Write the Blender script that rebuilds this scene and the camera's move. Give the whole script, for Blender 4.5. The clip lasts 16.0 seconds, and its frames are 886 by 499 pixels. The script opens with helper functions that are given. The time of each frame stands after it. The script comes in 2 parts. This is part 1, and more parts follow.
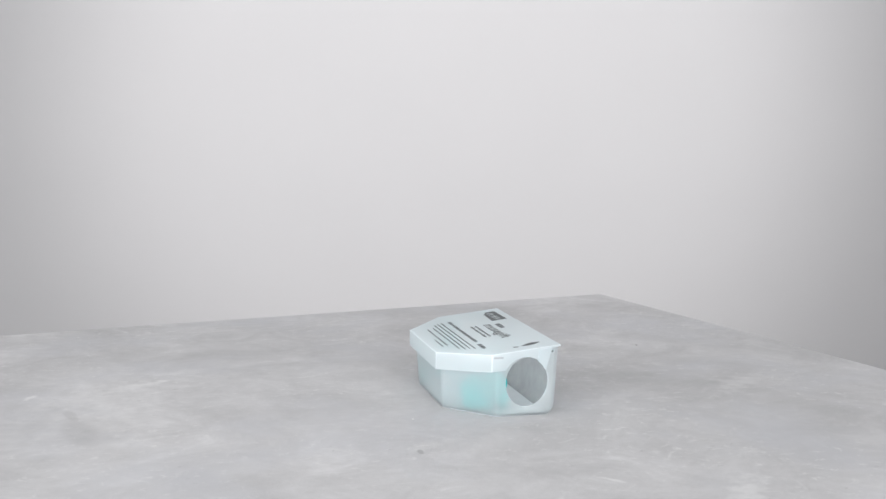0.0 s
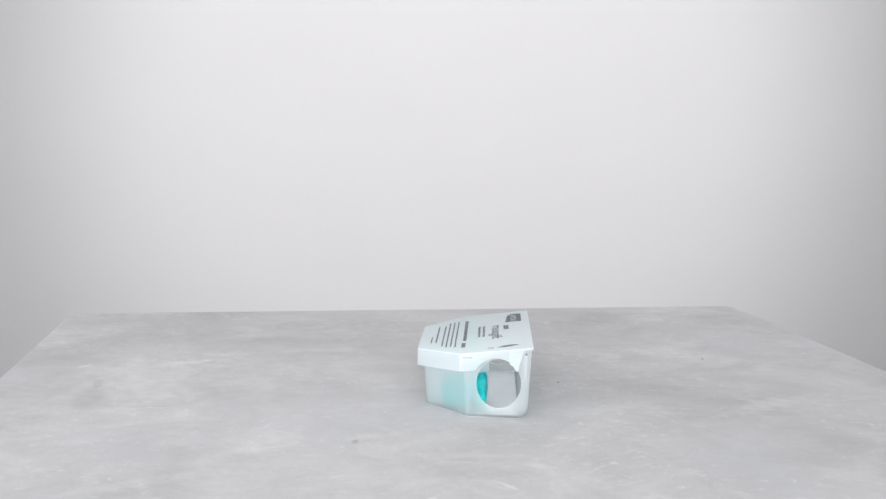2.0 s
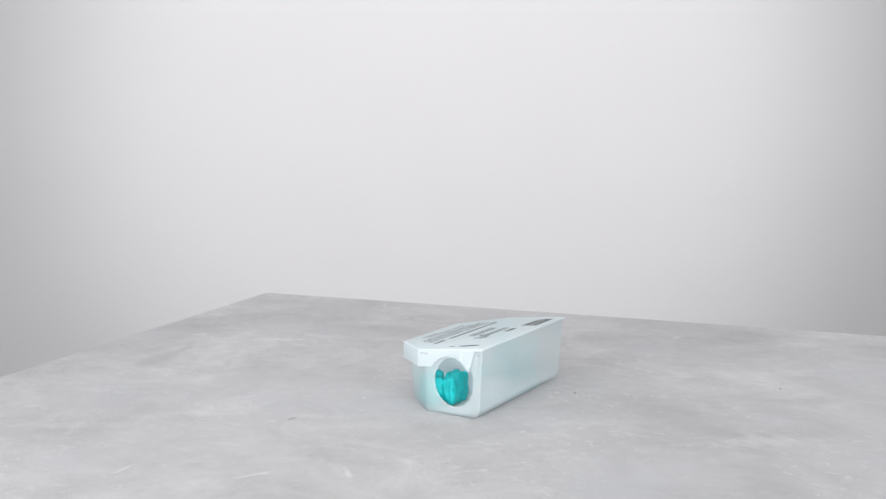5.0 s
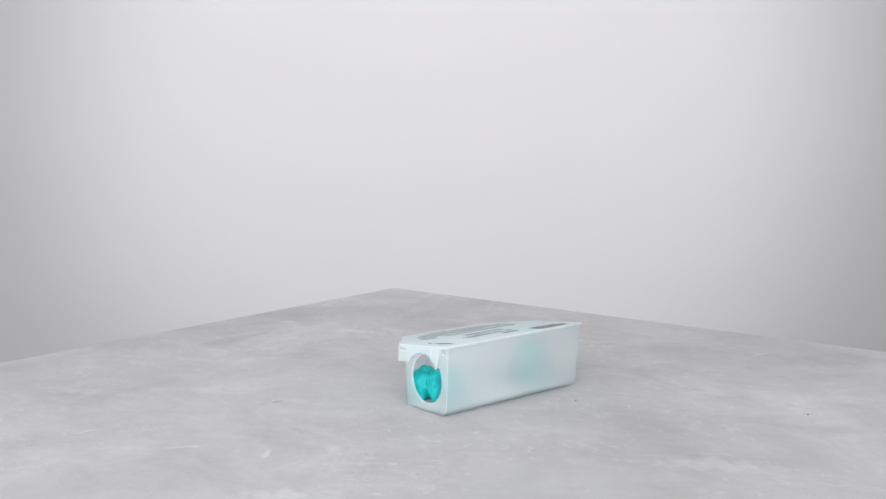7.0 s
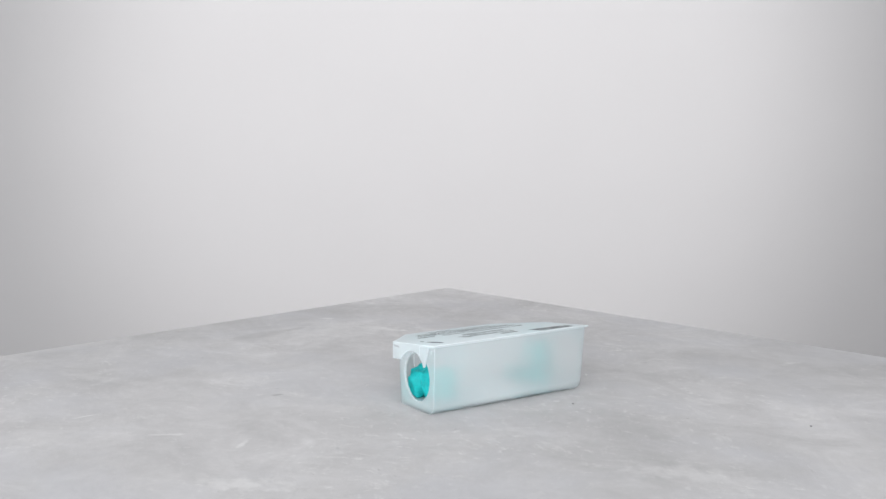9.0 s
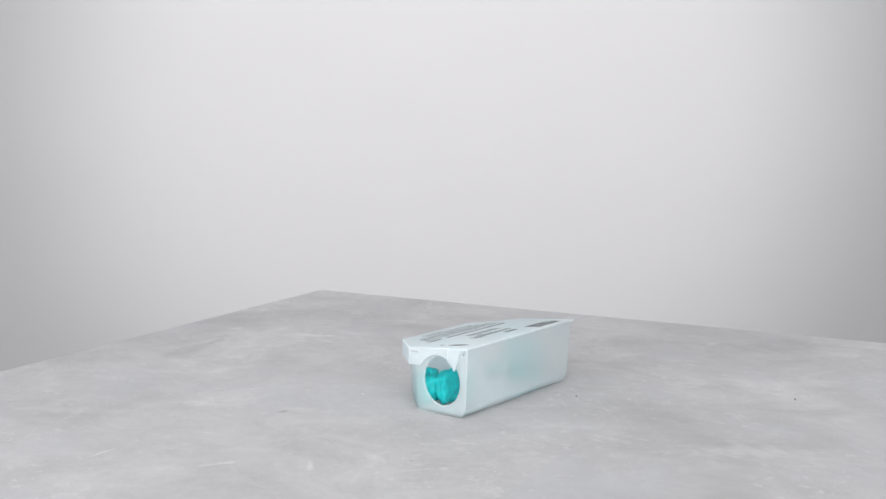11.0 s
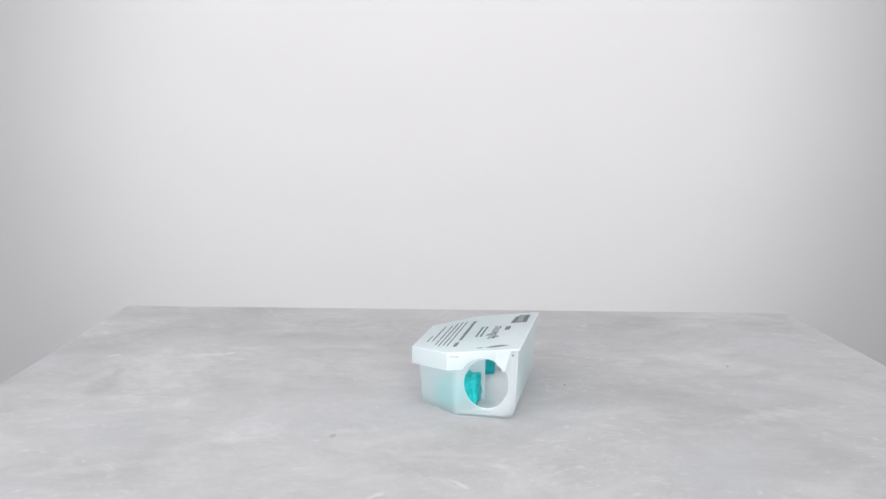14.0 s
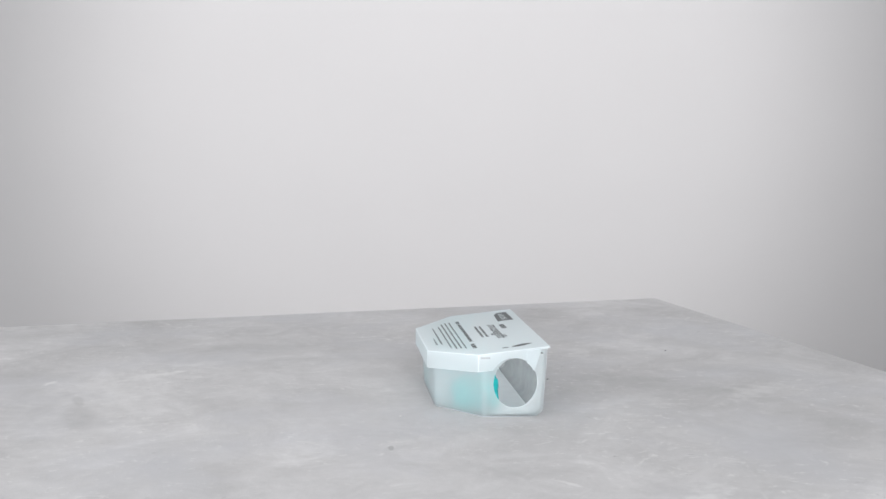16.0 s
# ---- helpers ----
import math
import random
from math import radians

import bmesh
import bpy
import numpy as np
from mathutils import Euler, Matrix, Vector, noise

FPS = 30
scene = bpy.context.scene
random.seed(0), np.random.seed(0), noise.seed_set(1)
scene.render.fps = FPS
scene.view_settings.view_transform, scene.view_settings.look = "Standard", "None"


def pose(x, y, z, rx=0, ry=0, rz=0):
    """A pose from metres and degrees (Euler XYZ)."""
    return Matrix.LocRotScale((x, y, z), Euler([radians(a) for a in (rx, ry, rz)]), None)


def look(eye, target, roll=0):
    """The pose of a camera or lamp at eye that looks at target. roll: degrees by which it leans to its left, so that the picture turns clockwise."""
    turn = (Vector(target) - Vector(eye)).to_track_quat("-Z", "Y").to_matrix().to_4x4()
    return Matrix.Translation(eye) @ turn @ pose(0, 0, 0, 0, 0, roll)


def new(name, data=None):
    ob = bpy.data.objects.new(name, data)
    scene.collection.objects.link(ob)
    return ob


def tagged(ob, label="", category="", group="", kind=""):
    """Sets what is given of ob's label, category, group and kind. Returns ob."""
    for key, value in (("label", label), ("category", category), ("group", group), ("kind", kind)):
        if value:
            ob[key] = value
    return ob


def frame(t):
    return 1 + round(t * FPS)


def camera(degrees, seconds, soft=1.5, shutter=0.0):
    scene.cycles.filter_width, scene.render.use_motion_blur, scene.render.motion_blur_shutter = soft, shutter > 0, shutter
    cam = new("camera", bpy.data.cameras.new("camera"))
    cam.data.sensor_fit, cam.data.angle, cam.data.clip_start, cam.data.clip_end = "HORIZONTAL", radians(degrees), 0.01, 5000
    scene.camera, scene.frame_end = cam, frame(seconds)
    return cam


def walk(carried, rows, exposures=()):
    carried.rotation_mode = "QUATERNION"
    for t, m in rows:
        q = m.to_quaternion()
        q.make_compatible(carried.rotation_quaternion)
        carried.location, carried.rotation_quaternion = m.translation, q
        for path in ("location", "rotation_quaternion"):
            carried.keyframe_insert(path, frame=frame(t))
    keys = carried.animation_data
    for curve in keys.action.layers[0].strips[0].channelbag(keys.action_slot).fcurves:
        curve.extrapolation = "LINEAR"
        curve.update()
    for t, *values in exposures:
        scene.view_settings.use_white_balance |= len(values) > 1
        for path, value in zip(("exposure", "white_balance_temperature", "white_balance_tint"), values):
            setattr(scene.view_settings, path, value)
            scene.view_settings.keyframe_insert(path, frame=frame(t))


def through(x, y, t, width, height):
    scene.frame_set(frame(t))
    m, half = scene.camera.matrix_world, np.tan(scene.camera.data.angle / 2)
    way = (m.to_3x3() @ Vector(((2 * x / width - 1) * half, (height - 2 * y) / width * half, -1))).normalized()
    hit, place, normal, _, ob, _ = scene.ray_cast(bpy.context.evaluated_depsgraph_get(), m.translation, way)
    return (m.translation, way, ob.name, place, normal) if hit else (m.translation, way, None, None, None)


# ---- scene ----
cam = camera(45.56, 16.0, soft=1.5)
EYE = Vector((-0.0242, -0.652, 0.17))
VIEW = Matrix.Translation(EYE) @ pose(0, 0, 0, 90 - 6.89, 0, 0) @ pose(0, 0, 0, 0, 0, 0.857)
walk(cam, [(0.0, VIEW), (16.0, VIEW)], [(0.0, 0.0), (1.5, 0.0), (2.0, 0.12), (4.2, 0.13), (6.4, 0.04), (7.5, 0.03), (9.0, 0.03), (11.5, 0.04), (12.0, 0.13), (14.5, 0.13), (15.0, 0.06), (15.5, 0.0), (16.0, 0.0)])

# ---- light: a closed studio with two soft lamps, and a spot added for the backdrop ----
world = bpy.data.worlds.new("studio_world")
scene.world = world
world.use_nodes = True
world.node_tree.nodes["Background"].inputs[0].default_value = (0.9, 0.93, 1.0, 1)
world.node_tree.nodes["Background"].inputs[1].default_value = 0.05


def area_lamp(name, at, aim, sx, sy, watts, colour):
    data = bpy.data.lights.new(name, "AREA")
    data.shape, data.size, data.size_y, data.energy, data.color = "RECTANGLE", sx, sy, watts, colour
    ob = new(name, data)
    ob.matrix_world = look(at, aim)
    return ob


def spot_lamp(name, at, aim, angle, blend, watts, colour, radius):
    data = bpy.data.lights.new(name, "SPOT")
    data.spot_size, data.spot_blend, data.energy, data.color, data.shadow_soft_size = radians(angle), blend, watts, colour, radius
    ob = new(name, data)
    ob.matrix_world = look(at, aim)
    return ob


area_lamp("overhead_softbox", (0.0, -0.25, 1.35), (0.0, 0.0, 0.0), 2.0, 1.5, 12.0, (0.985, 0.985, 1.0))
area_lamp("front_softbox", (-0.30, -1.2, 0.50), (0.0, 0.0, 0.05), 2.8, 1.3, 34.5, (0.985, 0.985, 1.0))
# Added spot: its soft cone gives the backdrop darker edges and a pinkish centre.
spot_lamp("added_backdrop_spot", (0.0, -1.1, 1.25), (-0.02, 1.15, 0.29), 38, 0.75, 134.0, (1.0, 0.978, 0.985), 0.12)


# ---- materials ----
class Nodes:
    """Small wrapper to write node trees."""

    def __init__(self, name):
        self.mat = bpy.data.materials.new(name)
        self.mat.use_nodes = True
        self.tree = self.mat.node_tree
        self.bsdf = self.tree.nodes["Principled BSDF"]
        self.out = self.tree.nodes["Material Output"]

    def add(self, kind, **values):
        node = self.tree.nodes.new(kind)
        for key, value in values.items():
            node.inputs[key.replace("_", " ")].default_value = value
        return node

    def link(self, a, b):
        self.tree.links.new(a, b)

    def math(self, op, a, b=None, clamp=False):
        node = self.tree.nodes.new("ShaderNodeMath")
        node.operation, node.use_clamp = op, clamp
        for i, v in enumerate((a, b)):
            if v is None:
                continue
            if isinstance(v, (int, float)):
                node.inputs[i].default_value = v
            else:
                self.link(v, node.inputs[i])
        return node.outputs[0]

    def ramp(self, value, stops):
        node = self.tree.nodes.new("ShaderNodeValToRGB")
        while len(node.color_ramp.elements) < len(stops):
            node.color_ramp.elements.new(0.5)
        for e, (p, c) in zip(node.color_ramp.elements, stops):
            e.position, e.color = p, (*c, 1) if len(c) == 3 else c
        self.link(value, node.inputs[0])
        return node.outputs[0]

    def noise(self, coords, scale, detail=4, rough=0.55, distort=0.0):
        node = self.add("ShaderNodeTexNoise", Scale=scale, Detail=detail, Roughness=rough, Distortion=distort)
        self.link(coords, node.inputs["Vector"])
        return node.outputs[0]

    def mix(self, fac, a, b):
        node = self.tree.nodes.new("ShaderNodeMix")
        node.data_type = "RGBA"
        for v, sock in ((fac, node.inputs[0]), (a, node.inputs[6]), (b, node.inputs[7])):
            if isinstance(v, (int, float)):
                sock.default_value = v
            elif isinstance(v, tuple):
                sock.default_value = (*v, 1)
            else:
                self.link(v, sock)
        return node.outputs[2]

    def coords(self, stretch=None, turn=0.0, shift=(0, 0, 0)):
        tex = self.tree.nodes.new("ShaderNodeTexCoord").outputs["Object"]
        m = self.tree.nodes.new("ShaderNodeMapping")
        m.inputs["Location"].default_value = shift
        m.inputs["Rotation"].default_value = (0, 0, turn)
        m.inputs["Scale"].default_value = stretch or (1, 1, 1)
        self.link(tex, m.inputs["Vector"])
        return m.outputs[0]

    def bump(self, height, strength, distance):
        b = self.add("ShaderNodeBump", Strength=strength, Distance=distance)
        self.link(height, b.inputs["Height"])
        self.link(b.outputs[0], self.bsdf.inputs["Normal"])


def paint(name, colour, rough=0.85, mottle=0.02, scale=4.0, bump=0.15):
    n = Nodes(name)
    co = n.coords()
    dark = tuple(max(c - mottle, 0) for c in colour)
    n.link(n.ramp(n.noise(co, scale), [(0.3, dark), (0.7, colour)]), n.bsdf.inputs["Base Color"])
    n.bsdf.inputs["Roughness"].default_value = rough
    n.bump(n.noise(co, 900, 3), bump, 0.0006)
    return n.mat


# Marks on the plaster board: x, y, turn, half length, half width (metres, degrees), strength.
DARK_MARKS = [(-0.240, -0.008, 96, 0.034, 0.0105, 0.42), (-0.262, 0.012, 70, 0.020, 0.009, 0.25), (0.030, 0.200, 20, 0.06, 0.02, 0.2),
              (-0.051, 0.066, 15, 0.040, 0.014, 0.2), (-0.0775, -0.100, 80, 0.0045, 0.0018, 1.0), (-0.243, 0.030, 100, 0.012, 0.004, 0.4)]
PALE_MARKS = [(-0.107, -0.209, 88, 0.010, 0.0016, 1.0), (-0.046, -0.193, 54, 0.018, 0.0020, 0.75), (-0.005, -0.171, 128, 0.009, 0.002, 0.9),
              (0.050, -0.203, 40, 0.026, 0.011, 0.75), (-0.202, -0.031, 10, 0.016, 0.003, 0.5), (-0.169, 0.113, 20, 0.022, 0.007, 0.5),
              (-0.189, 0.092, 15, 0.014, 0.004, 0.8), (-0.264, 0.077, 60, 0.010, 0.0025, 0.9),
              (-0.204, 0.085, 30, 0.030, 0.010, 0.45), (0.174, -0.032, 35, 0.036, 0.012, 0.45), (0.084, 0.236, 80, 0.012, 0.004, 0.6),
              (0.108, 0.099, 60, 0.022, 0.010, 0.4), (-0.191, -0.166, 20, 0.030, 0.010, 0.4), (-0.070, -0.090, 15, 0.030, 0.007, 0.3),
              (-0.225, 0.030, 75, 0.075, 0.045, 0.35)]


def plaster():
    """Grey trowelled plaster: cloudy tone, directional trowel streaks, pits and a few marks."""
    n = Nodes("grey_plaster")
    cloud = n.noise(n.coords(None, 0, (0.12, 0.4, 0)), 4.2, 5, 0.55, 0.5)
    streak = n.noise(n.coords((1.0, 1.15, 1.0), radians(25)), 17, 9, 0.70, 0.8)
    fine = n.noise(n.coords((1.0, 1.1, 1.0), radians(-15)), 95, 8, 0.78, 0.4)
    tone = n.math("ADD", n.math("MULTIPLY", cloud, 0.45), n.math("ADD", n.math("MULTIPLY", streak, 0.40), n.math("MULTIPLY", fine, 0.15)))
    base = n.ramp(tone, [(0.36, (0.375, 0.374, 0.378)), (0.46, (0.445, 0.444, 0.449)), (0.54, (0.52, 0.518, 0.524)), (0.64, (0.65, 0.648, 0.656))])
    # cool and warm drifts of tone
    base = n.mix(n.ramp(n.noise(n.coords(None, 0, (0.5, 0.9, 0)), 9.0, 4), [(0.48, (0, 0, 0)), (0.66, (0.5, 0.5, 0.5))]), base, (0.485, 0.493, 0.52))
    zone = n.ramp(n.noise(n.coords(None, 0, (0.7, 0.2, 0)), 7.0, 2), [(0.40, (0.15,) * 3), (0.62, (1, 1, 1))])
    # pale ragged scrapes and flecks where the trowel left ridges
    scrape = n.noise(n.coords((1.0, 1.25, 1.0), radians(60), (0.9, 0.3, 0)), 34, 12, 0.80, 1.2)
    base = n.mix(n.math("MULTIPLY", n.math("MULTIPLY", n.ramp(scrape, [(0.575, (0, 0, 0)), (0.62, (1, 1, 1))]), zone), 0.42), base, (0.66, 0.66, 0.655))
    fleck = n.noise(n.coords((1.0, 1.2, 1.0), radians(35), (0.3, 0.1, 0)), 120, 8, 0.74, 0.3)
    base = n.mix(n.math("MULTIPLY", n.math("MULTIPLY", n.ramp(fleck, [(0.57, (0, 0, 0)), (0.64, (1, 1, 1))]), zone), 0.5), base, (0.70, 0.70, 0.695))
    pit = n.ramp(n.noise(n.coords((1.0, 1.4, 1.0), 0.2, (0.1, 0.5, 0)), 120, 4, 0.65), [(0.66, (0, 0, 0)), (0.73, (1, 1, 1))])
    base = n.mix(n.math("MULTIPLY", n.math("MULTIPLY", pit, zone), 0.65), base, (0.24, 0.24, 0.24))
    tex = n.tree.nodes.new("ShaderNodeTexCoord").outputs["Object"]
    wob = n.add("ShaderNodeTexNoise", Scale=110.0, Detail=6.0)
    n.link(tex, wob.inputs["Vector"])
    for marks, colour, ragged, core in ((PALE_MARKS, (0.65, 0.65, 0.65), 3.0, 0.15), (DARK_MARKS, (0.32, 0.32, 0.325), 1.2, 0.55)):
        for x, y, turn, half_l, half_w, strength in marks:
            m = n.tree.nodes.new("ShaderNodeMapping")
            m.vector_type = "TEXTURE"
            m.inputs["Location"].default_value = (x, y, 0)
            m.inputs["Rotation"].default_value = (0, 0, radians(turn))
            m.inputs["Scale"].default_value = (half_l, half_w, 1)
            n.link(tex, m.inputs["Vector"])
            ln = n.tree.nodes.new("ShaderNodeVectorMath")
            ln.operation = "LENGTH"
            n.link(m.outputs[0], ln.inputs[0])
            d = n.math("ADD", ln.outputs["Value"], n.math("MULTIPLY", n.math("SUBTRACT", wob.outputs[0], 0.5), ragged))
            mask = n.ramp(d, [(core, (strength * 0.8,) * 3), (1.0, (0, 0, 0))])
            base = n.mix(mask, base, colour)
    n.link(base, n.bsdf.inputs["Base Color"])
    n.link(n.ramp(streak, [(0.3, (0.66,) * 3), (0.7, (0.82,) * 3)]), n.bsdf.inputs["Roughness"])
    n.bsdf.inputs["Specular IOR Level"].default_value = 0.3
    n.bump(n.math("ADD", n.math("ADD", streak, n.math("MULTIPLY", fine, 0.5)), n.math("ADD", n.math("MULTIPLY", pit, -0.5), n.math("MULTIPLY", scrape, 0.6))), 0.5, 0.0014)
    return n.mat


def frosted(name, clarity, through=0.45):
    """Milky polypropylene: its outer skin scatters, and lets light and blurred colour through."""
    n = Nodes(name)
    co = n.coords()
    haze = n.noise(co, 60, 3)
    tint = (0.915, 0.975, 1.0, 1)
    diff = n.add("ShaderNodeBsdfDiffuse", Color=tint)
    trans = n.add("ShaderNodeBsdfTranslucent", Color=tint)
    refr = n.add("ShaderNodeBsdfRefraction", Color=(0.98, 1.0, 1.0, 1), IOR=1.22)
    n.link(n.ramp(haze, [(0.3, (0.34,) * 3), (0.7, (0.44,) * 3)]), refr.inputs["Roughness"])
    clear = n.add("ShaderNodeBsdfTransparent", Color=(0.98, 1.0, 1.0, 1))
    gloss = n.add("ShaderNodeBsdfGlossy", Color=(1, 1, 1, 1), Roughness=0.28)

    def blend(fac, a, b):
        m = n.tree.nodes.new("ShaderNodeMixShader")
        m.inputs[0].default_value = fac
        n.link(a.outputs[0], m.inputs[1]), n.link(b.outputs[0], m.inputs[2])
        return m

    milk = blend(through, diff, trans)
    see = blend(0.52, refr, clear)
    n.link(blend(0.05, blend(clarity, milk, see), gloss).outputs[0], n.out.inputs["Surface"])
    bp = n.add("ShaderNodeBump", Strength=0.12, Distance=0.0004)
    n.link(n.noise(co, 700, 2), bp.inputs["Height"])
    for s in (diff, gloss, refr):
        n.link(bp.outputs[0], s.inputs["Normal"])
    return n.mat


def inner_skin():
    """The smooth inner face of the same plastic: half clear, half milky."""
    n = Nodes("clear_inner_skin")
    clear = n.add("ShaderNodeBsdfTransparent", Color=(0.99, 1.0, 1.0, 1))
    diff = n.add("ShaderNodeBsdfDiffuse", Color=(0.985, 0.997, 1.0, 1))
    trans = n.add("ShaderNodeBsdfTranslucent", Color=(0.985, 0.997, 1.0, 1))
    milk, m = n.tree.nodes.new("ShaderNodeMixShader"), n.tree.nodes.new("ShaderNodeMixShader")
    milk.inputs[0].default_value = 0.5
    n.link(diff.outputs[0], milk.inputs[1]), n.link(trans.outputs[0], milk.inputs[2])
    n.link(n.ramp(n.noise(n.coords(), 80, 3), [(0.3, (0.32,) * 3), (0.7, (0.40,) * 3)]), m.inputs[0])
    n.link(clear.outputs[0], m.inputs[1]), n.link(milk.outputs[0], m.inputs[2])
    n.link(m.outputs[0], n.out.inputs["Surface"])
    return n.mat


def milky_floor():
    """The tub's bottom: opaque milky plastic, added as a reflector that brightens the inside."""
    n = Nodes("bounce_floor_plastic")
    n.link(n.ramp(n.noise(n.coords(), 90, 4), [(0.3, (0.74, 0.77, 0.79)), (0.7, (0.80, 0.83, 0.85))]), n.bsdf.inputs["Base Color"])
    n.bsdf.inputs["Roughness"].default_value = 0.28
    return n.mat


def bait():
    n = Nodes("teal_bait")
    co = n.coords()
    n.link(n.ramp(n.noise(co, 160, 5, 0.7), [(0.3, (0.0, 0.34, 0.36)), (0.55, (0.0, 0.52, 0.53)), (0.75, (0.005, 0.66, 0.66))]), n.bsdf.inputs["Base Color"])
    n.bsdf.inputs["Roughness"].default_value = 0.6
    n.bump(n.noise(co, 500, 4), 0.5, 0.0008)
    return n.mat


M_WALL = paint("white_backdrop_paint", (0.56, 0.556, 0.562), 0.9, 0.012, 3.0)
# For the unseen walls and ceiling: mid grey, so that less light bounces back.
M_ROOM = paint("grey_unseen_wall_paint", (0.45, 0.45, 0.45), 0.9, 0.015, 2.0)
M_FLOOR = paint("grey_floor_paint", (0.34, 0.34, 0.35), 0.7, 0.03, 6.0)
M_BASE = paint("dark_grey_powder_coat", (0.10, 0.10, 0.105), 0.55, 0.01, 20.0)
M_BOARD = plaster()
M_EDGE = paint("grey_board_edge", (0.36, 0.36, 0.37), 0.8, 0.05, 60.0, 0.4)
M_PP = frosted("frosted_polypropylene", 0.66)
M_LID = frosted("milky_lid_polypropylene", 0.40)
# Nearly white copy for the bevels: the bright rim highlight is put into its colour.
M_PP_EDGE = frosted("edge_highlight_polypropylene", 0.06, 0.15)
M_PP_IN = inner_skin()
M_PP_FLOOR = milky_floor()
M_BAIT = bait()
M_INK = paint("dark_grey_ink", (0.09, 0.10, 0.105), 0.5, 0.02, 200.0, 0.0)
M_MOULD = paint("grey_mould_mark", (0.55, 0.57, 0.59), 0.5, 0.02, 300.0, 0.0)
M_CRUMB = paint("dark_grit", (0.12, 0.12, 0.12), 0.8, 0.03, 900.0)
M_CHIP = paint("pale_grit", (0.58, 0.58, 0.57), 0.8, 0.05, 900.0)


# ---- mesh helpers ----
def mesh_of(bm, name, material):
    bmesh.ops.recalc_face_normals(bm, faces=bm.faces)
    me = bpy.data.meshes.new(name)
    bm.to_mesh(me)
    bm.free()
    me.materials.append(material)
    return me


def part(name, bm, material, parent, label="", smooth=False):
    ob = new(name, mesh_of(bm, name, material))
    ob.parent = parent
    if smooth:
        for f in ob.data.polygons:
            f.use_smooth = True
    return tagged(ob, label)


def box_bm(x0, x1, y0, y1, z0, z1, bevel=0.0, segments=2):
    bm = bmesh.new()
    bmesh.ops.create_cube(bm, size=1, matrix=Matrix.LocRotScale(((x0 + x1) / 2, (y0 + y1) / 2, (z0 + z1) / 2), None, (x1 - x0, y1 - y0, z1 - z0)))
    if bevel:
        bmesh.ops.bevel(bm, geom=bm.edges[:], offset=bevel, segments=segments, affect="EDGES", profile=0.6)
    return bm


def prism(low, high):
    """A closed prism between two rings of the same count."""
    bm = bmesh.new()
    a = [bm.verts.new(p) for p in low]
    b = [bm.verts.new(p) for p in high]
    bm.faces.new(a[::-1]), bm.faces.new(b)
    for i in range(len(a)):
        j = (i + 1) % len(a)
        bm.faces.new((a[i], a[j], b[j], b[i]))
    bmesh.ops.recalc_face_normals(bm, faces=bm.faces)
    return bm


def carve(bm, cutters, finish=None):
    """bm minus each cutter, as a new bmesh."""
    base = new("work", bpy.data.meshes.new("work"))
    base.data.materials.append(M_PP), base.data.materials.append(M_PP_IN), base.data.materials.append(M_PP_FLOOR), base.data.materials.append(M_PP_EDGE)
    bm.to_mesh(base.data)
    bm.free()
    tools = []
    for c in cutters:
        t = new("cutter", bpy.data.meshes.new("cutter"))
        t.data.materials.append(M_PP), t.data.materials.append(M_PP_IN), t.data.materials.append(M_PP_FLOOR), t.data.materials.append(M_PP_EDGE)
        bmesh.ops.recalc_face_normals(c, faces=c.faces)
        c.to_mesh(t.data)
        c.free()
        mod = base.modifiers.new("cut", "BOOLEAN")
        mod.operation, mod.solver, mod.object = "DIFFERENCE", "EXACT", t
        tools.append(t)
    if finish:
        mod = base.modifiers.new("round", "BEVEL")
        mod.width, mod.segments, mod.limit_method, mod.angle_limit = finish, 2, "ANGLE", radians(40)
        # bevel faces take the whiter plastic, as painted edge highlights
        mod.material = 3
    me = bpy.data.meshes.new_from_object(base.evaluated_get(bpy.context.evaluated_depsgraph_get()))
    out = bmesh.new()
    out.from_mesh(me)
    for t in tools + [base]:
        bpy.data.objects.remove(t)
    return out


def flat_shade(ob, degrees=35):
    """Smooth faces with sharp edges kept."""
    for f in ob.data.polygons:
        f.use_smooth = True
    ob.data.set_sharp_from_angle(angle=radians(degrees))


# ---- the closed studio ----
FLOOR_Z, TOP_Z = -0.85, 1.75
WALL_Y, BACK_Y, SIDE_X = 1.15, -2.2, 1.9


def setting(name, bm, material, label, category):
    ob = new(name, mesh_of(bm, name, material))
    return tagged(ob, label, category, kind="structure")


setting("wall_north", box_bm(-SIDE_X, SIDE_X, WALL_Y, WALL_Y + 0.1, FLOOR_Z, TOP_Z), M_WALL, "plain matt white studio wall behind the turntable", "wall")
# The other walls and the ceiling are unseen, added to shape the bounced light.
setting("wall_south", box_bm(-SIDE_X, SIDE_X, BACK_Y - 0.1, BACK_Y, FLOOR_Z, TOP_Z), M_ROOM, "plain grey painted studio wall, added out of view", "wall")
setting("wall_west", box_bm(-SIDE_X - 0.1, -SIDE_X, BACK_Y - 0.1, WALL_Y + 0.1, FLOOR_Z, TOP_Z), M_ROOM, "plain grey painted side wall, added out of view", "wall")
setting("wall_east", box_bm(SIDE_X, SIDE_X + 0.1, BACK_Y - 0.1, WALL_Y + 0.1, FLOOR_Z, TOP_Z), M_ROOM, "plain grey painted side wall, added out of view", "wall")
setting("ceiling", box_bm(-SIDE_X - 0.1, SIDE_X + 0.1, BACK_Y - 0.1, WALL_Y + 0.1, TOP_Z, TOP_Z + 0.1), M_ROOM, "plain grey painted studio ceiling, added out of view", "ceiling")
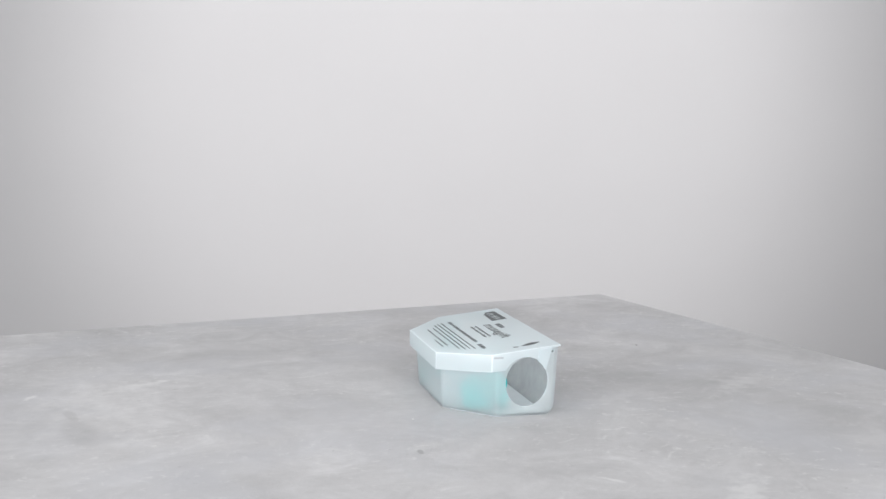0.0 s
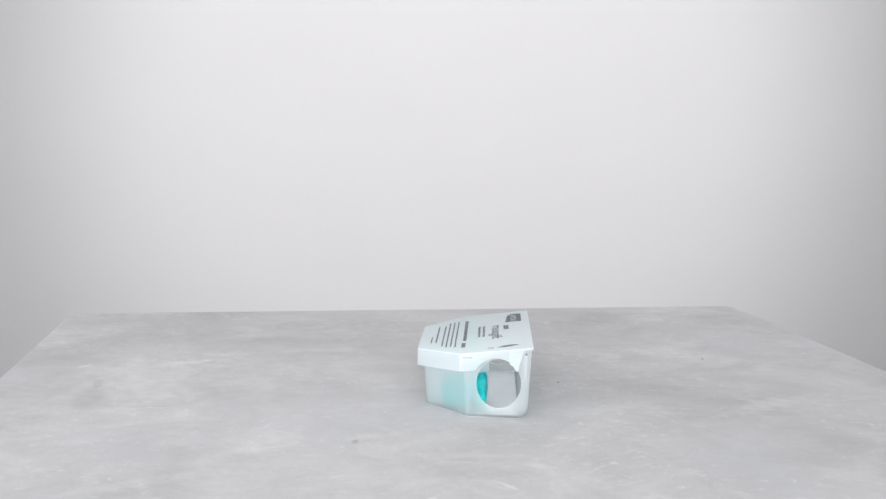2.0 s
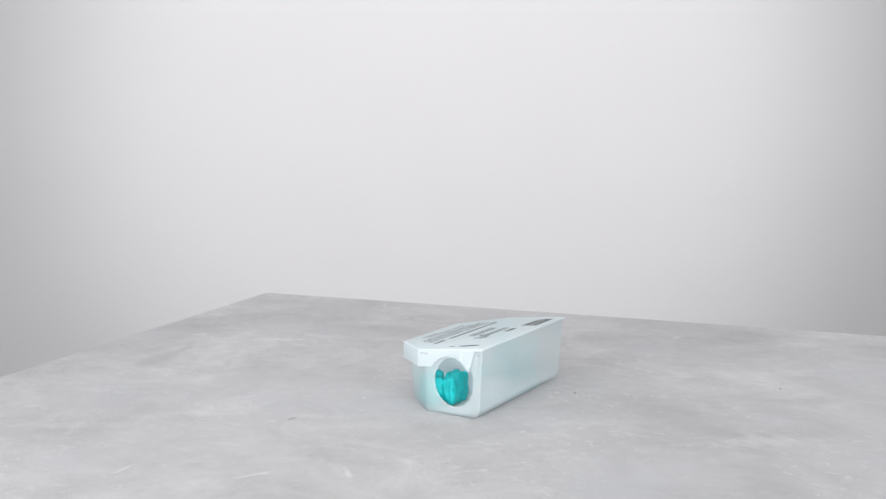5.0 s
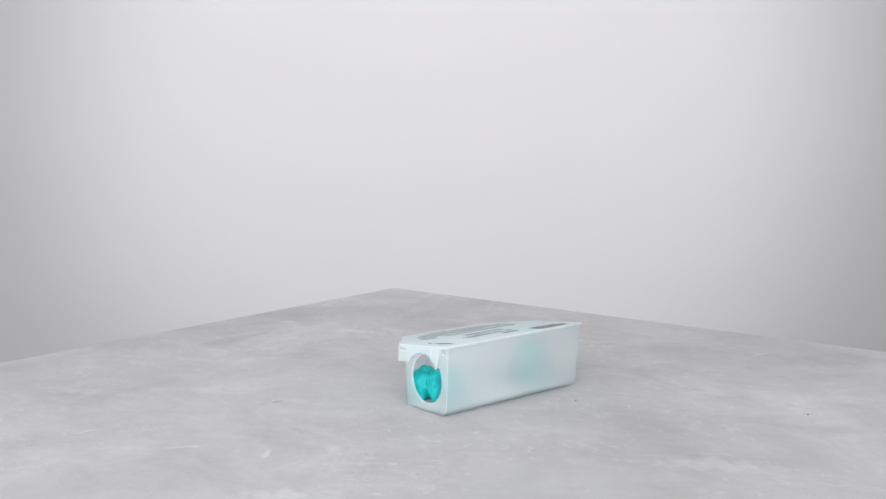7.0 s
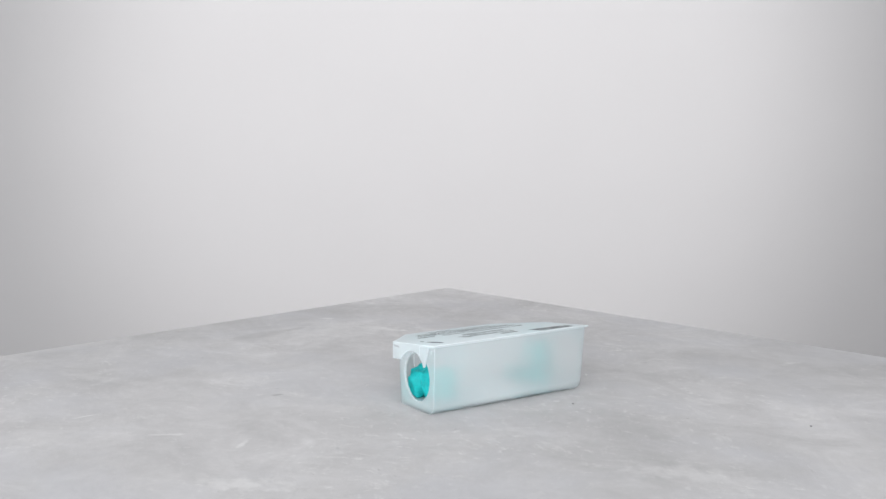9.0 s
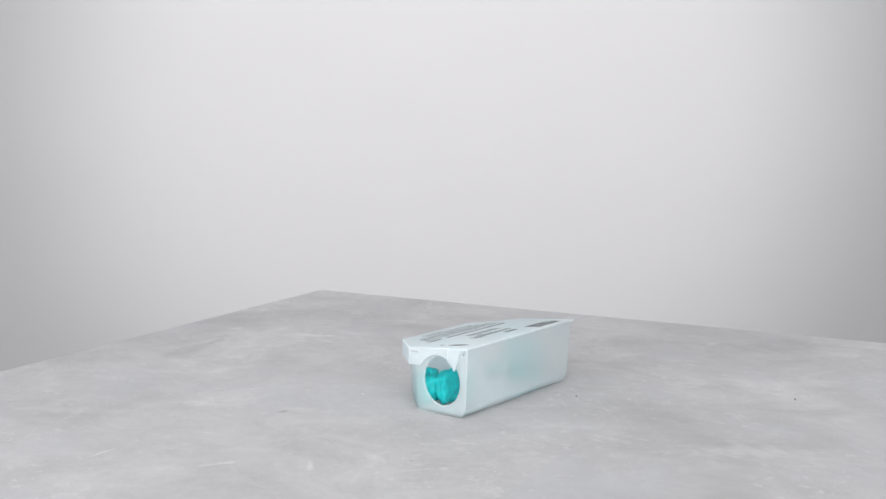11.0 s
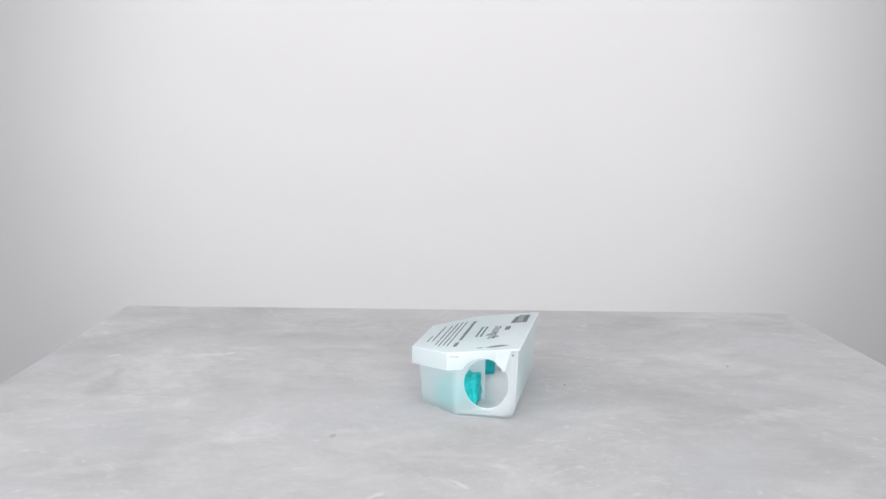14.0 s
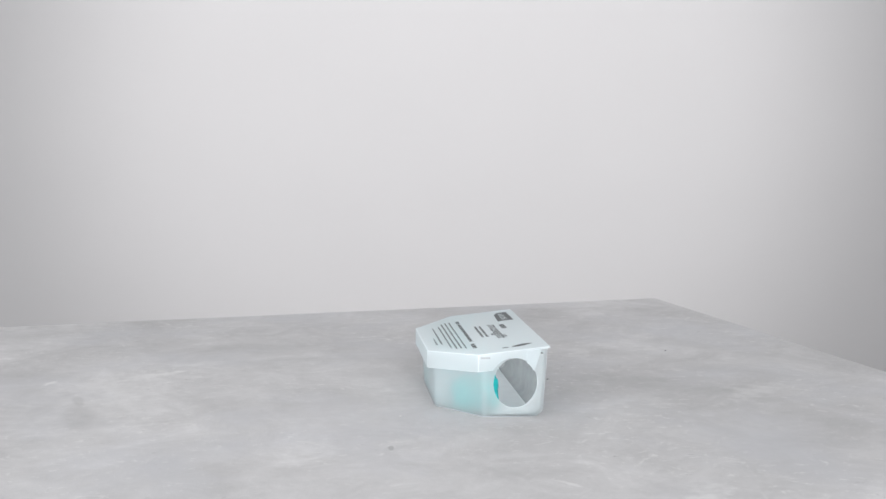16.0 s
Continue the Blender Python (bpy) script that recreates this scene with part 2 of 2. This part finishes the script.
setting("floor", box_bm(-SIDE_X - 0.1, SIDE_X + 0.1, BACK_Y - 0.1, WALL_Y + 0.1, FLOOR_Z - 0.1, FLOOR_Z), M_FLOOR, "plain grey painted studio floor", "floor")

# ---- the board that turns, on its stand ----
BOARD_T = 0.010


def make_stand():
    root = tagged(new("turntable_stand"), "plain dark grey round stand under the plaster board", "stand")
    root.matrix_world = pose(0, 0, FLOOR_Z)
    for name, r0, r1, z0, z1 in (("foot", 0.16, 0.15, 0.0, 0.03), ("column", 0.05, 0.05, 0.03, -FLOOR_Z - BOARD_T - 0.02), ("platter", 0.14, 0.14, -FLOOR_Z - BOARD_T - 0.02, -FLOOR_Z - BOARD_T)):
        bm = bmesh.new()
        bmesh.ops.create_cone(bm, cap_ends=True, segments=48, radius1=r0, radius2=r1, depth=z1 - z0, matrix=Matrix.Translation((0, 0, (z0 + z1) / 2)))
        part(name, bm, M_BASE, root)
    return root


def make_board():
    root = tagged(new("plaster_board"), "square grey trowelled plaster board turning under the box", "board")
    half = 0.302
    bm = box_bm(-half, half, -half, half, -0.004, 0.0, 0.0012)
    bmesh.ops.transform(bm, matrix=pose(-0.003, -0.002, 0, 0, 0, 4.2), verts=bm.verts)
    part("top_layer", bm, M_BOARD, root, "cloudy grey plaster surface with pale trowel marks")
    bm = box_bm(-half + 0.001, half - 0.001, -half + 0.001, half - 0.001, -BOARD_T, -0.004)
    bmesh.ops.transform(bm, matrix=pose(-0.003, -0.002, 0, 0, 0, 4.2), verts=bm.verts)
    part("backing", bm, M_EDGE, root)
    return root


def make_grit(name, label, x, y, r, material, seed):
    """A tiny irregular grain lying on the board; its origin is the turning axis."""
    rnd = random.Random(seed)
    bm = bmesh.new()
    bmesh.ops.create_icosphere(bm, subdivisions=2, radius=r)
    for v in bm.verts:
        v.co *= rnd.uniform(0.75, 1.2)
        v.co.z = max(v.co.z * 0.7, -0.3 * r)
    low = min(v.co.z for v in bm.verts)
    bmesh.ops.translate(bm, vec=(x, y, -low), verts=bm.verts)
    return tagged(new(name, mesh_of(bm, name, material)), label, "grit", "grit grains on the board")


# ---- the bait box, in its own space: x along the long side, y from the back to the front ----
MM = 0.001
SHIFT = 33.0
HOLE_V, HOLE_Z, HOLE_R = 19.0, 20.4, 13.0


def top_z(v):
    """Height of the sloping lid's upper face (mm) at v mm from the back."""
    return 42.5 - 7.6 * v / 67.6


def ring(pts, z, drop=0.0):
    """A closed ring in metres from (u, v) in mm; z a number, or None for the lid's slope less drop."""
    return [(u * MM, (v - SHIFT) * MM, ((top_z(v) - drop) if z is None else z) * MM) for u, v in pts]


def outline(end, back, mid, front, short):
    return [(-end, back), (end, back), (end, mid), (short, front), (-short, front), (-end, mid)]


def rod(u0, u1, r, v=HOLE_V, z=HOLE_Z, segments=48, tall=1.0):
    """A round or upright oval rod through the ends."""
    bm = bmesh.new()
    m = Matrix.Translation(((u0 + u1) / 2 * MM, (v - SHIFT) * MM, z * MM)) @ Matrix.Rotation(radians(90), 4, "Y")
    bmesh.ops.create_cone(bm, cap_ends=True, segments=segments, radius1=r * MM, radius2=r * MM, depth=(u1 - u0) * MM, matrix=m)
    bmesh.ops.scale(bm, vec=(1, 1, tall), space=Matrix.Translation((0, 0, -z * MM)), verts=bm.verts)
    return bm


def make_body(root):
    low, high = outline(57.6, 2.4, 37.0, 62.5, 30.5), outline(58.8, 0.6, 38.6, 64.6, 33.0)
    bm = prism(ring(low, 0), ring(high, None, 1.3))
    back = [e for e in bm.edges if all(v.co.z < 1e-6 and v.co.y < -0.030 for v in e.verts)]
    bmesh.ops.bevel(bm, geom=back, offset=6.5 * MM, segments=6, affect="EDGES", profile=0.5)
    # the four upright corners towards the front are rounded
    upright = [e for e in bm.edges if all(v.co.y > 0.002 for v in e.verts) and abs(e.verts[0].co.z - e.verts[1].co.z) > 0.02]
    bmesh.ops.bevel(bm, geom=upright, offset=2.6 * MM, segments=4, affect="EDGES", profile=0.5)
    rest = [e for e in bm.edges if all(v.co.z < 1e-6 for v in e.verts) and len(e.link_faces) == 2 and e.calc_face_angle(0) > 0.8]
    bmesh.ops.bevel(bm, geom=rest, offset=0.8 * MM, segments=2, affect="EDGES", profile=0.5, material=3)
    cavity = prism(ring(outline(56.4, 3.6, 36.4, 61.2, 29.8), 1.3), ring(outline(57.6, 1.8, 38.0, 63.4, 32.4), None, -6.0))
    inner_back = [e for e in cavity.edges if all(v.co.z < 0.0014 and v.co.y < -0.029 for v in e.verts)]
    bmesh.ops.bevel(cavity, geom=inner_back, offset=5.3 * MM, segments=6, affect="EDGES", profile=0.5)
    for f in cavity.faces:
        f.material_index = 2 if max(v.co.z for v in f.verts) < 0.002 else 1
    # a round hole at each end, and a small slot beside the tab
    bm = carve(bm, [cavity, rod(-70, 70, HOLE_R, tall=1.13), rod(-70, 70, 0.8, 3.7, 38.0, 16)], 0.5 * MM)
    ob = part("body", bm, M_PP, root, "milky translucent plastic tub with a round hole at each end")
    ob.data.materials.append(M_PP_IN), ob.data.materials.append(M_PP_FLOOR), ob.data.materials.append(M_PP_EDGE)
    flat_shade(ob)


def make_lid(root):
    shape = outline(60.8, -0.4, 41.4, 67.8, 34.2)
    inner = outline(59.5, -9.0, 40.8, 66.4, 33.6)
    bm = prism(ring(shape, None, 10.2), ring(shape, None, 0))
    cut = prism(ring(inner, None, 20.0), ring(inner, None, 1.2))
    # the skirt stops short of the back; the plate reaches over it
    for f in cut.faces:
        f.material_index = 1
    bm = carve(bm, [cut, rod(-80, -50, 14.3, 20.6, tall=1.09), rod(50, 80, 14.3, 20.6, tall=1.09), skirt_notch(-1), skirt_notch(1)], 0.55 * MM)
    ob = part("lid", bm, M_LID, root, "sloping white translucent lid with a skirt and pointed tabs")
    ob.data.materials.append(M_PP_IN), ob.data.materials.append(M_PP_FLOOR), ob.data.materials.append(M_PP_EDGE)
    flat_shade(ob)
    return ob


def skirt_notch(side):
    """The gap between the tab and the back edge, under the lid's plate."""
    a, b = sorted((side * 50.0, side * 70.0))
    pts = [(a, -12), (b, -12), (b, 13.0), (a, 13.0)]
    return prism(ring(pts, None, 25), ring(pts, None, 1.2))


def make_tab(root, side):
    """The pointed tab that hangs from the lid beside the hole."""
    a, b = sorted((side * 59.55, side * 60.8))
    shape = [(4.6, 41.0), (13.02, 40.2), (13.02, 32.6), (11.5, 31.6), (10.2, 30.2), (9.3, 28.5), (8.8, 27.9), (8.1, 28.8)]
    bm = prism([(a * MM, (v - SHIFT) * MM, z * MM) for v, z in shape], [(b * MM, (v - SHIFT) * MM, z * MM) for v, z in shape])
    bmesh.ops.bevel(bm, geom=bm.edges[:], offset=0.25 * MM, segments=2, affect="EDGES")
    part("tab", bm, M_LID, root, "pointed milky plastic tab")


def make_partition(root):
    """The crosswise wall behind the bait; a passage stays free along the back."""
    bm = box_bm(-21.0 * MM, -19.8 * MM, (24.8 - SHIFT) * MM, (60.5 - SHIFT) * MM, 1.3 * MM, 33 * MM, 0.0003)
    part("partition", bm, M_LID, root, "milky plastic dividing wall inside")


def make_bait(root, lobes, seed):
    """A rough lump of pressed bait, of one or more lobes (u, v, half u, half v, height, turn)."""
    rnd = random.Random(seed)
    whole = bmesh.new()
    for u, v, ru, rv, height, turn in lobes:
        c, s = math.cos(radians(turn)), math.sin(radians(turn))
        off = Vector((rnd.random() * 9, rnd.random() * 9, rnd.random() * 9))
        bm = bmesh.new()
        bmesh.ops.create_cube(bm, size=2)
        bmesh.ops.subdivide_edges(bm, edges=bm.edges[:], cuts=11, use_grid_fill=True)
        for p in bm.verts:
            d = p.co.copy()
            d = d / (abs(d.x) ** 4 + abs(d.y) ** 4 + abs(d.z) ** 4) ** 0.25
            d *= 1 + 0.24 * noise.noise(d * 1.6 + off) + 0.10 * noise.noise(d * 5 + off)
            p.co = ((u + d.x * ru * c - d.y * rv * s) * MM, (v - SHIFT + d.x * ru * s + d.y * rv * c) * MM, (1.4 + height / 2 * (1 + max(d.z, -1.0))) * MM)
        lump = bpy.data.meshes.new("lump")
        bm.to_mesh(lump)
        bm.free()
        whole.from_mesh(lump)
        bpy.data.meshes.remove(lump)
    part("bait_block", whole, M_BAIT, root, "rough teal bait lump inside the tub", smooth=True)


def on_lid(u, v, lift=0.06):
    return Vector((u * MM, (v - SHIFT) * MM, (top_z(v) + lift) * MM))


def print_patch(root, name, corners, label=""):
    """A thin printed patch on the lid from (u, v) corners."""
    part(name, prism([on_lid(u, v, 0.02) for u, v in corners], [on_lid(u, v, 0.07) for u, v in corners]), M_INK, root, label)


def bar(root, u0, u1, v, h, name="text_bar"):
    print_patch(root, name, [(u0, v - h / 2), (u1, v - h / 2), (u1, v + h / 2), (u0, v + h / 2)])


def words(root, u0, u1, v, h, seed, gap=0.9, lengths=(2.5, 7.5)):
    """A row of word-length bars from u0 down to u1."""
    rnd = random.Random(seed)
    u = u0
    while u > u1 + 1:
        w = min(rnd.uniform(*lengths), u - u1)
        bar(root, u, u - w, v, h)
        u -= w + gap


def title_word(root, text, u0, u1, v_base, height):
    """A heavy printed word, its letters standing towards the back edge."""
    curve = bpy.data.curves.new("title", "FONT")
    curve.body, curve.size, curve.offset, curve.extrude = text, 1.0, 0.018, 0.0
    temp = new("work", curve)
    bm = bmesh.new()
    bm.from_mesh(bpy.data.meshes.new_from_object(temp.evaluated_get(bpy.context.evaluated_depsgraph_get())))
    bpy.data.objects.remove(temp)
    x0, x1 = min(v.co.x for v in bm.verts), max(v.co.x for v in bm.verts)
    for v in bm.verts:
        v.co = on_lid(u0 + (u1 - u0) * (v.co.x - x0) / (x1 - x0), v_base - v.co.y * height, 0.07)
    part("title_word", bm, M_INK, root, "printed title word in heavy dark letters")


def make_print(root):
    # emblem: a dark panel with a slanted foot, and a row of pale strokes left free across it
    print_patch(root, "printed_emblem", [(52, 4.5), (25, 4.5), (25, 7.6), (52, 7.6)], "dark printed emblem panel")
    print_patch(root, "printed_emblem", [(49.5, 11.4), (25, 11.4), (24, 14.8), (47, 13.6)])
    u = 52.0
    for w in (3.0, 1.0, 1.4, 0.9, 2.0, 1.2, 0.8, 1.6, 1.0, 3.4):
        print_patch(root, "printed_emblem", [(u, 7.6), (u - w, 7.6), (u - w, 11.4), (u, 11.4)])
        u -= w + (27 - 16.3) / 9
    words(root, 14, 1, 14.6, 3.2, 3, 0.6, (2.0, 3.4))
    title_word(root, "musegift", 16, -25, 23.4, 9.0)
    words(root, 16, -18, 28.6, 1.4, 7, 0.8, (2.0, 5.0))
    words(root, 16, -16, 31.4, 1.4, 8, 0.8, (2.0, 5.0))
    words(root, 39, 31, 40.0, 2.4, 9, 0.9, (3, 5))
    words(root, 29, -25, 40.0, 2.0, 10, 0.7, (2.5, 6.0))
    words(root, -31, -43, 40.4, 2.4, 19, 0.7, (3, 5))
    for i, (a, b) in enumerate(((39, -40), (38, -38), (36, -38), (28, -34))):
        words(root, a, b, 45.4 + i * 2.7, 0.85, 20 + i, 0.6, (2.0, 6.5))
    words(root, 26, -22, 57.6, 0.95, 31, 0.7, (2.0, 5.5))
    words(root, -4, -24, 60.6, 0.8, 32, 0.9, (1.5, 3.5))
    # the leaf-shaped mark beside the edge
    leaf = [(-47.5 - 3.5 * t - 2.0 * math.sin(math.pi * t) ** 0.8, 7.5 + 13 * t) for t in (i / 10 for i in range(11))]
    leaf += [(-47.5 - 3.5 * t + 2.6 * math.sin(math.pi * t), 7.5 + 13 * t) for t in (i / 10 for i in range(9, 0, -1))]
    print_patch(root, "leaf_mark", leaf, "dark printed leaf mark")
    bar(root, -50.5, -52.0, 24.0, 3.4)
    # moulded mark on the skirt's end, just under the plate
    part("mould_mark", box_bm(-60.95 * MM, -60.78 * MM, (34.6 - SHIFT) * MM, (40.2 - SHIFT) * MM, 35.4 * MM, 36.5 * MM), M_MOULD, root, "faint grey moulded mark")


def make_bait_box():
    root = tagged(new("bait_box"), "milky translucent plastic bait box with printed lid and teal bait", "box")
    make_body(root)
    make_lid(root)
    make_tab(root, -1)
    make_tab(root, 1)
    make_partition(root)
    make_bait(root, [(-34.5, 30.4, 10.5, 4.6, 19.0, 0), (-39.4, 42.8, 9.0, 6.0, 17.5, 43)], 1)
    make_bait(root, [(45.5, 36.0, 7.5, 6.2, 26.0, -43), (36.5, 45.0, 5.5, 4.5, 9.0, -43)], 2)
    make_print(root)
    return root


stand = make_stand()
board = make_board()
bait_box = make_bait_box()
grits = [make_grit("crumb", "tiny dark grit grain lying on the plaster board", 0.0553, 0.0260, 0.0006, M_CRUMB, 1),
         make_grit("crumb", "tiny pale grit grain lying on the plaster board", -0.060, -0.042, 0.0006, M_CHIP, 2),
         make_grit("crumb", "tiny pale grit grain beside the plastic box", 0.0125, 0.0905, 0.0008, M_CHIP, 3),
         make_grit("crumb", "tiny dark grit grain lying on the plaster board", 0.175, 0.094, 0.0006, M_CRUMB, 4)]


# ---- what moves: the board turns one way, then back ----
BOX_ON_BOARD = pose(-0.00191, 0.00245, 0, 0, 0, 82.95)
TURN_BACK = 8.418


def turn_at(t):
    if t <= TURN_BACK:
        return 22.03 - 8.811 * t
    return 22.03 - 8.811 * TURN_BACK + 8.791 * (t - TURN_BACK)


def motions():
    times = [i * 0.5 for i in range(17)] + [8.2, 8.35, TURN_BACK, 8.5, 8.65] + [9.0 + i * 0.5 for i in range(15)]
    for thing, rest in [(board, Matrix()), (bait_box, BOX_ON_BOARD)] + [(g, Matrix()) for g in grits]:
        walk(thing, [(t, pose(0, 0, 0, 0, 0, turn_at(t)) @ rest) for t in times])


motions()
